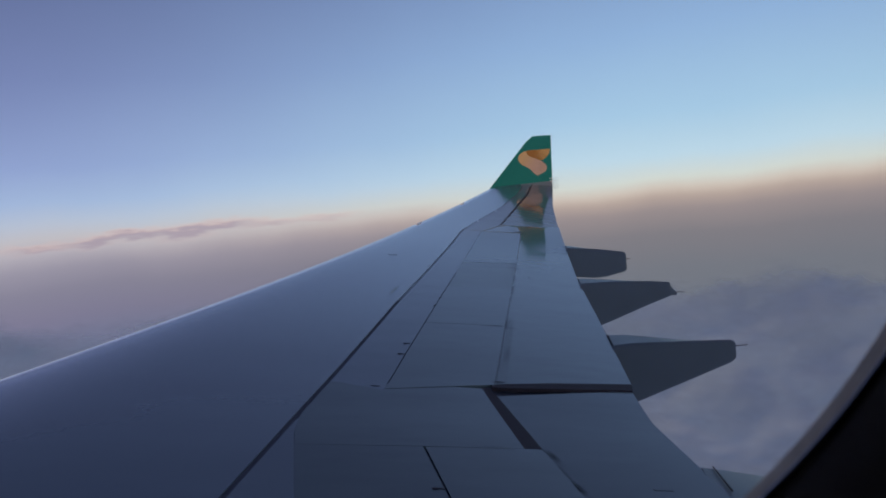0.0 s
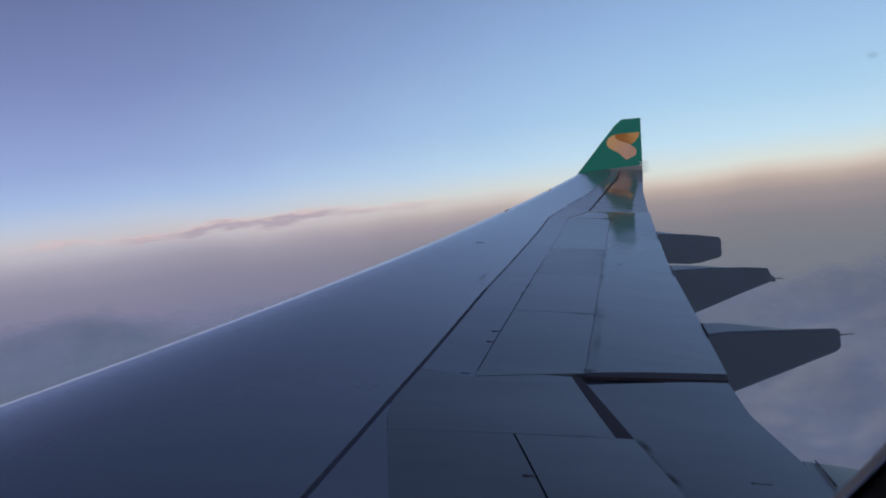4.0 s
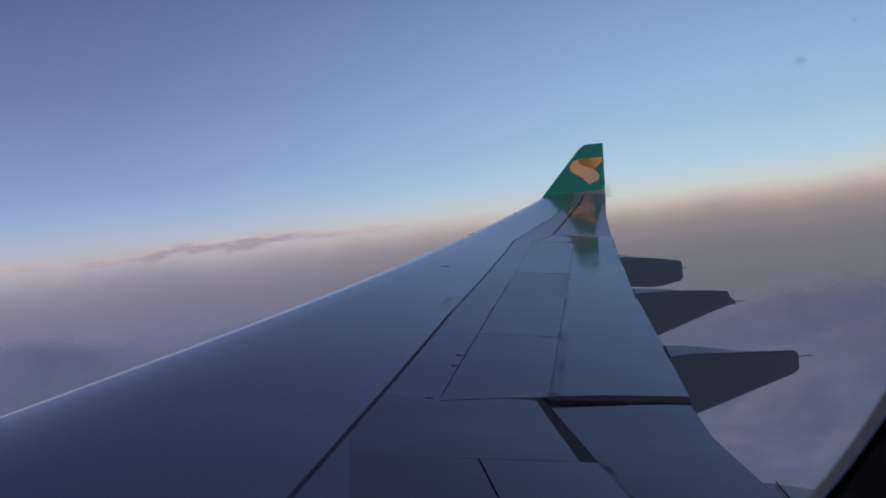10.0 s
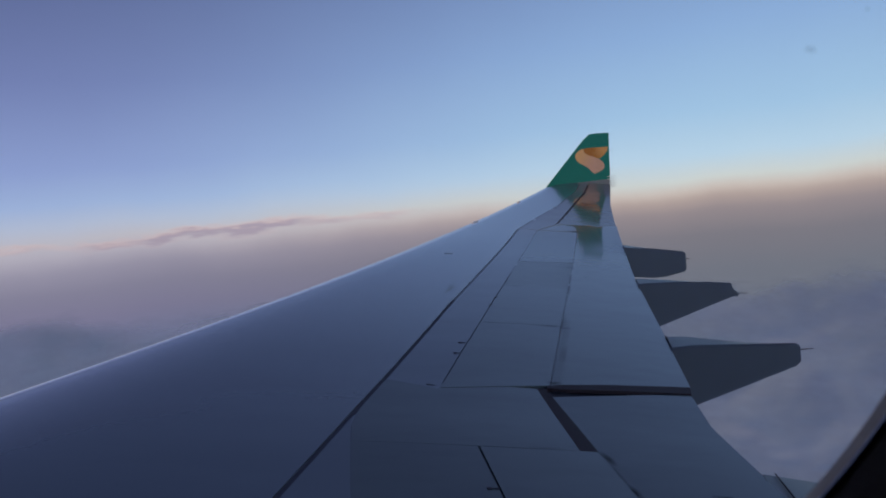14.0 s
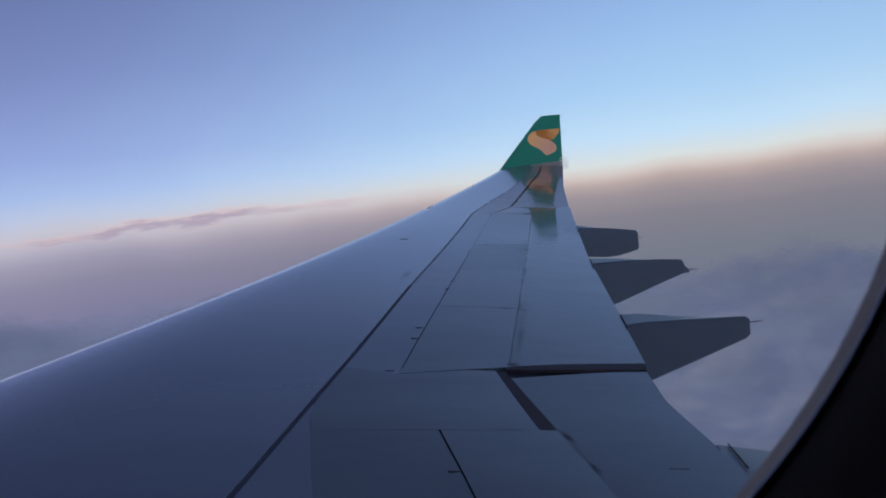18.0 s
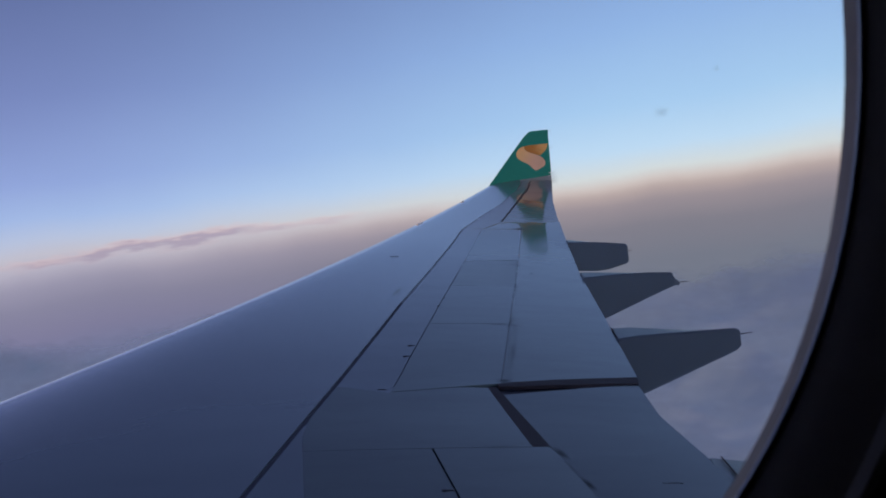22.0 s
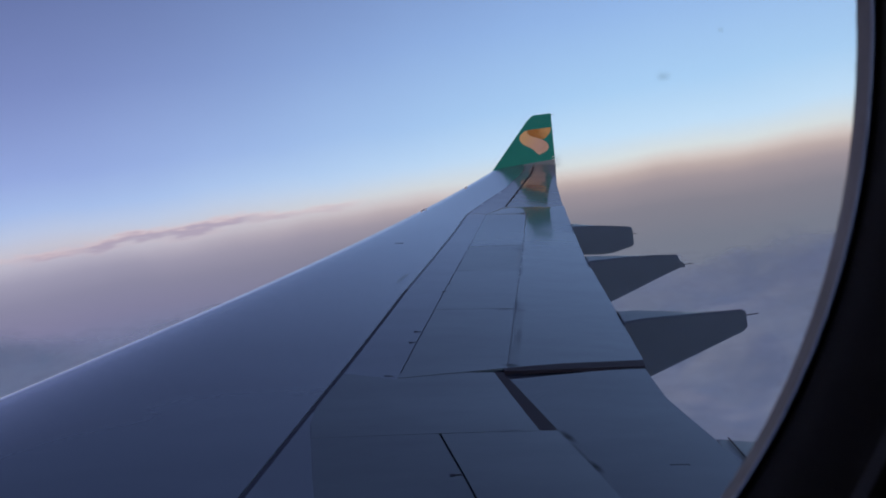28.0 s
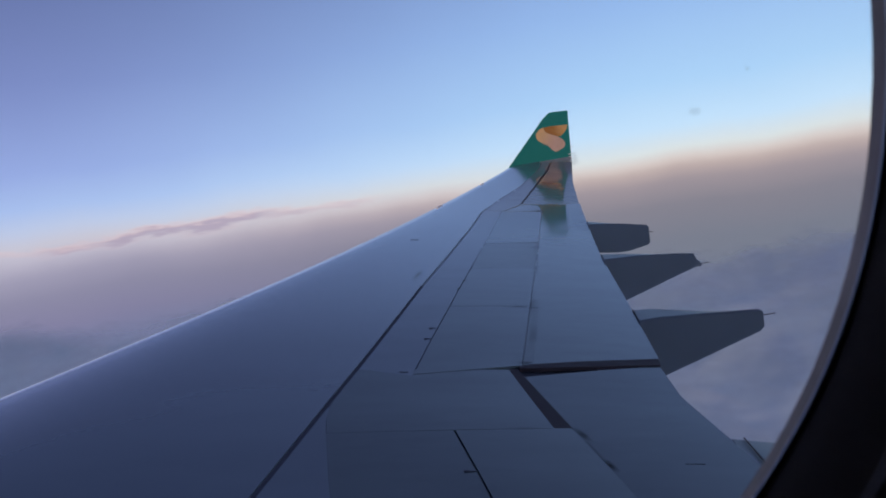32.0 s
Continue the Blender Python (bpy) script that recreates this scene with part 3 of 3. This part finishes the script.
mesh_object("tip_fairing", v, f, WHITE_PAINT, wing, "pale grey curved wing tip")
top_pts = ((11.45, 27.45, 2.80), (12.42, 27.50, 2.88))
face = (0.03, -1, 0.22)
secs = [tip_ring(*[blend(p, q, t) for p, q in zip(tip_b, top_pts)], 0.042 * (1 - 0.25 * t), face) for t in (0, 0.15, 0.35, 0.55, 0.75, 0.93)]
secs.append(tip_ring((11.60, 27.46, 2.875), (12.42, 27.50, 2.89), 0.03, face))
secs.append(tip_ring((11.71, 27.46, 2.892), (12.40, 27.50, 2.905), 0.012, face))
v, f = loft(secs)
winglet = mesh_object("winglet", v, f, GREEN_PAINT, wing, "upturned glossy green winglet")


def on_winglet(u, w, proud=0.008):
    """A place on the winglet's inner face: u from its leading edge, w from its foot."""
    le_p, te_p = blend(tip_b[0], top_pts[0], w), blend(tip_b[1], top_pts[1], w)
    h = 0.042 * (1 - 0.25 * w) * (te_p - le_p).length * float(hump(np.float64(u)))
    return le_p.lerp(te_p, u) + Vector(face).normalized() * (h + proud)


def rounded(line, n):
    """A plan line with its corners cut twice, resampled to n points."""
    p = np.asarray(line, float)
    for _ in range(2):
        q = np.stack([p[:-1] * 0.75 + p[1:] * 0.25, p[:-1] * 0.25 + p[1:] * 0.75], 1).reshape(-1, 2)
        p = np.concatenate([p[:1], q, p[-1:]])
    return along(p, n)


def emblem(name, upper, lower, mat, label, proud):
    """A curved ribbon of paint between two lines on the winglet."""
    n = 28
    a, b = rounded(upper, n), rounded(lower, n)
    rows = [[tuple(on_winglet(*(a[i] * (1 - q) + b[i] * q), proud)) for q in np.linspace(0, 1, 6)] for i in range(n)]
    vv, ff = slab(rows, tuple(Vector(face).normalized() * 0.004))
    return mesh_object(name, vv, ff, mat, winglet, label)


emblem("emblem", [(0.232, 0.719), (0.374, 0.727), (0.597, 0.717), (0.799, 0.708), (0.966, 0.704)], [(0.26, 0.69), (0.40, 0.59), (0.577, 0.525), (0.77, 0.455), (0.86, 0.53), (0.935, 0.60)], GOLD_PAINT, "gold curved emblem on green paint", 0.006)
emblem("emblem", [(0.246, 0.714), (0.298, 0.654), (0.393, 0.598), (0.516, 0.549), (0.639, 0.51), (0.756, 0.46), (0.853, 0.388), (0.905, 0.297), (0.876, 0.217)],
       [(0.214, 0.721), (0.124, 0.696), (0.102, 0.62), (0.173, 0.533), (0.299, 0.438), (0.457, 0.36), (0.57, 0.298), (0.658, 0.203), (0.73, 0.146)], CREAM_PAINT, "cream curved emblem on green paint", 0.010)

# static wicks along the tip, each in a small white clamp
for w in (-0.16, -0.12, -0.08, -0.04, 0.00, 0.05):
    p = Vector(tip_b[1]) + Vector((-0.01, -0.02, 1.85 * w))
    clamp = rod("wick_clamp", p - Vector((0.11, 0.01, 0)), p + Vector((0.015, 0, 0)), 0.014, 0.012, WHITE_CLAMP_AND_GLINT, winglet, "small white clamp")
    rod("static_wick", p, p + Vector((0.25, 0.0, 0.012)), 0.009, 0.004, STEEL, clamp)
for w in (0.21, 0.60, 0.98):
    p = blend(tip_b[1], top_pts[1], w)
    rod("static_wick", p, p + Vector((0.14, 0.0, 0.01)), 0.007, 0.003, STEEL, winglet)


# ---- flap track fairings under the trailing edge ----
def fairing(label, y, half, stations, wick_len, rise=0.29):
    """A canoe under the flap, its root cut along the swept trailing edge. stations: x, top z of the inboard edge, bottom z, width share."""
    rings = []
    x_end, x_root = stations[-1][0], stations[3][0]
    for x, zt, zb, s in stations:
        share = min(1.0, max(0.0, (x_end - x) / (x_end - x_root)))
        lean, w, c = rise * share - 0.20, half * s, 0.025
        top = lambda a: zt + lean * (a + w)
        across = [(w, zb + c), (w, top(w) - c), (w - c, top(w)), (0.4 * w, top(0.4 * w)), (-0.4 * w, top(-0.4 * w)), (c - w, zt), (-w, zt - c), (-w, zb + c), (c - w, zb), (w - c, zb)]
        rings.append([(x + 0.369 * share * a, y + a, b) for a, b in across])
    v, f = loft(rings)
    ob = mesh_object("flap_track_fairing", v, f, FAIRING_PAINT, wing, label)
    ob.data.set_sharp_from_angle(angle=radians(14))
    x, zt, zb, s = stations[-1]
    if wick_len:
        rod("static_wick", (x - 0.02, y - half * 0.5, zt * 0.65 + zb * 0.35), (x + wick_len, y - half * 0.5, zt * 0.65 + zb * 0.35 - 0.01), 0.009, 0.006, RUBBER_AND_SHADE, ob)
    return ob


fairing("dark grey flap track fairing with blunt tail", 9.82, 0.30, [(2.8, -2.4, -2.6, 0.5), (4.0, -2.30, -2.85, 0.9), (5.10, -2.16, -2.95, 1.0), (5.15, -2.01, -2.93, 1.0), (5.45, -2.01, -2.86, 1.0), (6.4, -2.10, -2.63, 0.97), (6.98, -2.155, -2.49, 0.95), (7.05, -2.19, -2.45, 0.90)], 0.30)
fairing("dark grey flap track fairing with stepped tail", 13.3, 0.28, [(4.6, -1.8, -2.1, 0.5), (5.6, -1.75, -2.3, 0.9), (6.33, -1.66, -2.44, 1.0), (6.40, -1.475, -2.42, 1.0), (7.1, -1.508, -2.22, 1.0), (7.8, -1.572, -2.02, 0.95), (8.22, -1.632, -1.91, 0.92), (8.27, -1.74, -1.90, 0.86), (8.39, -1.83, -1.92, 0.7)], 0.22)
fairing("short dark grey aileron actuator fairing", 16.5, 0.24, [(6.2, -1.2, -1.3, 0.5), (6.9, -1.18, -1.48, 0.9), (7.58, -1.12, -1.64, 1.0), (7.65, -0.968, -1.65, 1.0), (8.3, -1.043, -1.74, 1.0), (8.58, -1.088, -1.74, 0.96), (9.06, -1.18, -1.66, 0.94), (9.11, -1.22, -1.62, 0.88)], 0.16)
fairing("dark grey inboard flap track fairing", 5.75, 0.32, [(1.8, -2.8, -3.0, 0.5), (2.8, -2.75, -3.3, 0.9), (3.85, -2.75, -3.4, 1.0), (3.90, -2.597, -3.4, 1.0), (4.35, -2.675, -3.36, 1.0), (4.9, -2.78, -3.30, 0.97), (5.6, -2.92, -3.20, 0.9), (6.0, -2.99, -3.15, 0.8)], 0.2, rise=0.32)


# dark rods drawn as the shadow gap where the fairings meet the trailing edge
for y0, y1, r in ((9.60, 10.10, 0.011), (13.10, 13.54, 0.013), (16.58, 16.74, 0.012)):
    ends = [(float(x_trail(y)) + 0.012, y, float(z_trail(y)) + 0.012) for y in (y0, y1)]
    rod("gap_seal", *ends, r * 0.7, r, RUBBER_AND_SHADE, wing, "dark seal at the root of a fairing")
rod("gap_seal", (4.145, 6.065, -2.541), (4.005, 5.60, -2.591), 0.006, 0.009, RUBBER_AND_SHADE, wing, "dark rod for the shadow gap across the top of a fairing")


# ---- small fittings on the skin ----
def plate(name, x, y, lx, ly, mat, label="", turn=0.0, lift=0.006, thick=0.008):
    """A small thin plate lying on the wing."""
    ca, sa = math.cos(turn), math.sin(turn)
    rows = []
    for i in (-0.5, 0.5):
        row = []
        for j in (-0.5, 0.5):
            px, py = x + j * lx * ca - i * ly * sa, y + j * lx * sa + i * ly * ca
            row.append((px, py, float(z_wing(px, py)) + lift))
        rows.append(row)
    v, f = slab(rows, thick)
    return mesh_object(name, v, f, mat, wing, label, smooth=False)


for x, y, dark in ((1.77, 8.60, SEALANT), (1.93, 9.00, SEALANT), (2.83, 10.87, WORN_SEAL), (3.05, 11.33, WORN_SEAL)):
    plate("hinge_fitting", x, y, 0.036, 0.018, dark, lift=0.010, thick=0.016)
    plate("hinge_lug", x + 0.045, y + 0.01, 0.05, 0.007, WORN_SEAL, lift=0.007, thick=0.012)
for y in (4.71, 5.42):
    xh = float(np.interp(y, (0.3, 5.37, 6.16), (1.11, 1.388, 1.42)))
    plate("hinge_fitting", xh - 0.085, y, 0.035, 0.022, SEALANT, lift=0.010, thick=0.015)
    plate("hinge_lug", xh - 0.035, y + 0.005, 0.065, 0.010, WORN_SEAL, lift=0.008, thick=0.012)
plate("hinge_fitting", 1.28, 7.55, 0.09, 0.008, WORN_SEAL)
plate("fuel_cap_mark", 2.99, 14.44, 0.17, 0.05, FADED_SEAL, lift=0.004)
# white rods stand in for two glints on the leading edge
for y, w in ((18.75, 0.34), (22.6, 0.24)):
    ends = [Vector((float(x_lead(q)) + 0.12, q, float(z_wing(float(x_lead(q)) + 0.12, q)) - 0.004)) for q in (y - w / 2, y + w / 2)]
    rod("leading_edge_fitting", *ends, 0.030, 0.026, WHITE_CLAMP_AND_GLINT, wing, "bright white leading edge fitting", sides=16)
for k in range(4):
    plate("stencil_mark", 3.235 + 0.05 * k, 5.56, 0.032, 0.018, STENCIL, lift=-0.008)
plate("drain_dot", 5.37, 13.32, 0.05, 0.04, STENCIL, lift=0.004)

# ---- grime on the skin ----
GRIME = smudge_material("dark_grime", (0.045, 0.040, 0.045), 0.55)
SCUFF = smudge_material("faint_scuff", (0.08, 0.08, 0.085), 0.22)


def grime(name, x, y, rx, ry, mat, turn=0.0, lift=0.008):
    """A thin film of dirt that follows the skin."""
    n, ca, sa = 16, math.cos(turn), math.sin(turn)
    verts = []
    for r in (0.0, 0.5, 1.0):
        verts += [(r * math.cos(k * math.tau / n), r * math.sin(k * math.tau / n)) for k in range(n)][: 1 if r == 0 else n]
    at = lambda u, w: (x + u * rx * ca - w * ry * sa, y + u * rx * sa + w * ry * ca)
    base = float(z_wing(x, y)) + lift
    co = [(u, w, (float(z_wing(*at(u, w))) + lift - base) / 0.05) for u, w in verts]
    faces = [(0, 1 + k, 1 + (k + 1) % n) for k in range(n)] + [(1 + k, 1 + n + k, 1 + n + (k + 1) % n, 1 + (k + 1) % n) for k in range(n)]
    ob = mesh_object(name, co, faces, mat, wing)
    ob.location, ob.scale, ob.rotation_euler = (x, y, base), (rx, ry, 0.05), (0, 0, turn)
    ob.visible_shadow = False
    return ob


for x, y, rx, ry, mat, turn, lift in (
        (2.56, 6.10, 0.055, 0.17, GRIME, 0.10, -0.007), (2.53, 5.52, 0.050, 0.16, GRIME, 0.05, -0.007), (2.52, 5.80, 0.030, 0.35, SCUFF, 0.03, -0.007),
        (2.68, 7.62, 0.16, 0.06, GRIME, 0.15, -0.006), (2.72, 7.88, 0.12, 0.06, GRIME, 0.15, 0.008), (3.68, 9.98, 0.16, 0.07, SCUFF, 0.2, 0.010), (3.72, 10.2, 0.05, 0.60, SCUFF, -0.415, 0.010),
        (3.20, 8.85, 0.06, 0.80, SCUFF, -0.415, 0.010), (2.40, 11.65, 0.05, 0.70, SCUFF, -0.42, 0.006), (4.60, 12.2, 0.05, 0.9, SCUFF, -0.415, 0.010),
        (5.30, 13.95, 0.20, 0.10, SCUFF, 0.1, 0.010), (7.05, 17.95, 0.22, 0.20, GRIME, 0.2, 0.012), (3.45, 10.02, 0.20, 0.03, GRIME, 0.1, 0.010), (2.05, 6.19, 0.40, 0.03, SCUFF, 0.05, 0.010)):
    grime("grime_patch", x, y, rx, ry, mat, turn, lift)

# ---- cabin side with its window ----
WX, WZ, WA, WB, WY, WN = -0.0306, 0.0643, 0.2000, 0.1691, 0.1463, 2.3126


def oval(da, y, n=128):
    e = 2 / WN
    ring = [(math.cos(k * math.tau / n), math.sin(k * math.tau / n)) for k in range(n)]
    return [(WX + (WA + da) * math.copysign(abs(c) ** e, c), y, WZ + (WB + da) * math.copysign(abs(s) ** e, s)) for c, s in ring]


def sleeve(name, steps, mat, parent, label=""):
    """A ring-shaped profile swept round the window: steps of (growth, y)."""
    v, f = loft([oval(d, y) for d, y in steps] + [oval(*steps[0])], close_ends=False)
    return mesh_object(name, v, f, mat, parent, label)


def wall_with_hole(name, y0, y1, hole, x0, x1, z0, z1, mat):
    n = 128
    ring = oval(hole, 0, n)
    rim = []
    for x, _, z in ring:
        dx, dz = x - WX, z - WZ
        s = min((x1 - WX) / dx if dx > 1e-9 else 1e9, (x0 - WX) / dx if dx < -1e-9 else 1e9, (z1 - WZ) / dz if dz > 1e-9 else 1e9, (z0 - WZ) / dz if dz < -1e-9 else 1e9)
        rim.append((WX + dx * s, WZ + dz * s))
    loops = [[(x, y0, z) for x, _, z in ring], [(x, y0, z) for x, z in rim], [(x, y1, z) for x, z in rim], [(x, y1, z) for x, _, z in ring]]
    v, f = loft(loops + loops[:1], close_ends=False)
    return mesh_object(name, v, f, mat)


wall = tagged(wall_with_hole("wall_window", WY - 0.028, WY + 0.012, 0.034, -9.0, 6.0, -1.15, 1.25, LINING), "dark cabin side wall of moulded plastic", "wall", kind="structure")
window = sleeve("window_1", [(0.0012, WY - 0.001), (0.004, WY - 0.006), (0.014, WY - 0.014), (0.034, WY - 0.028), (0.0338, WY + 0.011), (0.016, WY + 0.011), (0.0064, WY + 0.006), (0.0012, WY + 0.002)], LINING, None)
tagged(window, "oval airliner cabin window with dark moulded surround", "window", kind="structure")
sleeve("window_lip", [(0.0105, WY - 0.0125), (0.0112, WY - 0.0148), (0.0130, WY - 0.0156), (0.0142, WY - 0.0140), (0.0130, WY - 0.0120)], LINING, window, "raised moulded lip of the surround")
sleeve("window_gasket", [(-0.0002, WY), (0.0012, WY + 0.003), (0.0026, WY + 0.0060), (0.0040, WY + 0.0086), (0.010, WY + 0.0089), (0.010, WY + 0.001)], GASKET, window, "beige rubber window gasket")
sleeve("window_retainer", [(-0.0003, WY + 0.0002), (-0.00025, WY - 0.0003), (0.0000, WY - 0.0005), (0.0004, WY - 0.0003), (0.0004, WY + 0.0002)], RETAINER, window, "thin pale retainer ring")
v, f = loft([oval(0.012, WY + 0.0106), oval(0.012, WY + 0.0136)])
pane = mesh_object("window_pane", v, f, glass_material(), window, "clear scratched acrylic pane")
pane.visible_shadow = False
SMUDGE = smudge_material("smudge_on_glass", (0.10, 0.11, 0.14), 0.12)


def smudge(x, z, rx, rz):
    n = 20
    v = [(math.cos(k * math.tau / n), 0, math.sin(k * math.tau / n)) for k in range(n)]
    ob = mesh_object("smudge", v + [(x_, 0.02, z_) for x_, _, z_ in v], [tuple(range(n)), tuple(range(2 * n - 1, n - 1, -1))] + [(k, n + k, n + (k + 1) % n, (k + 1) % n) for k in range(n)], SMUDGE, window, "faint grey smudge on the pane", smooth=False)
    ob.location, ob.scale = (x, WY + 0.0098, z), (rx, 0.01, rz)
    ob.visible_shadow = False
    return ob


smudge(0.1238, 0.0290, 0.0020, 0.0011)
smudge(0.1385, 0.0375, 0.0008, 0.0005)


def room_box(name, lo, hi, mat, label, category):
    bm = bmesh.new()
    bmesh.ops.create_cube(bm, size=1.0)
    for vert in bm.verts:
        vert.co = Vector([(l + h) / 2 + c * (h - l) for l, h, c in zip(lo, hi, vert.co)])
    bmesh.ops.bevel(bm, geom=bm.edges[:], offset=0.004, segments=1, affect="EDGES")
    me = bpy.data.meshes.new(name)
    bm.to_mesh(me)
    bm.free()
    me.materials.append(mat)
    return tagged(new(name, me), label, category, kind="structure")


# Unseen shell, lengthened and deepened to keep the low sun off the inner wing.
room_box("floor", (-9.0, -4.6, -3.8), (6.0, WY + 0.012, -1.152), CARPET, "dark carpeted cabin floor, thickened over the hold to block the sun", "floor")
room_box("ceiling", (-9.0, -4.6, 1.252), (6.0, WY + 0.012, 1.35), LINING, "dark cabin ceiling panels", "ceiling")
room_box("wall_far", (-9.0, -4.7, -1.25), (6.0, -4.602, 1.35), LINING, "dark far cabin wall", "wall")
room_box("wall_fore", (-9.1, -4.7, -1.25), (-9.002, WY + 0.012, 1.35), LINING, "dark forward cabin wall", "wall")
room_box("wall_aft", (6.002, -4.7, -1.25), (6.1, WY + 0.012, 1.35), LINING, "dark rear cabin wall", "wall")


# ---- clouds below ----
def cloud_bank(name, depth, seed, mat, label, na=1000, nr=150):
    """A wide bowl of heaped cloud tops that rises slowly away from the aircraft."""
    off = Vector((seed * 3.7, seed * 1.9, seed * 5.3))
    verts = []
    for i in range(nr):
        e = radians(-42.0 + 39.0 * (i / (nr - 1)) ** 0.8)
        for k in range(na):
            a = k * math.tau / na
            d = Vector((math.cos(a) * math.cos(e), math.sin(a) * math.cos(e), math.sin(e)))
            p = Vector((d.x, d.y, d.z * 1.7))
            warp = Vector((noise.noise(p * 6 + off), noise.noise(p * 6 - off), 0)) * 0.05
            q = p + warp + off
            heap = 1.0 - abs(noise.noise(q * 4.0)) * 0.6 + 0.55 * (0.5 - abs(noise.noise(q * 10.0))) + 0.20 * (0.5 - abs(noise.noise(q * 22.0))) + 0.12 * (0.5 - abs(noise.noise(q * 50.0)))
            r = depth / math.sin(-e + radians(7.0)) * (1.0 - 0.036 * heap)
            verts.append(d * r)
    faces = grid_faces(nr, na, 0, wrap=True)
    faces.append(tuple(range(na - 1, -1, -1)))
    ob = mesh_object(name, verts, faces, mat)
    ob.rotation_euler = (0, radians(-1.446), 0)
    return tagged(ob, label, "cloud", kind="stuff")


cloud_bank("cloud_deck", 480.0, 3, cloud_material(), "soft heaped grey-blue cloud deck far below")
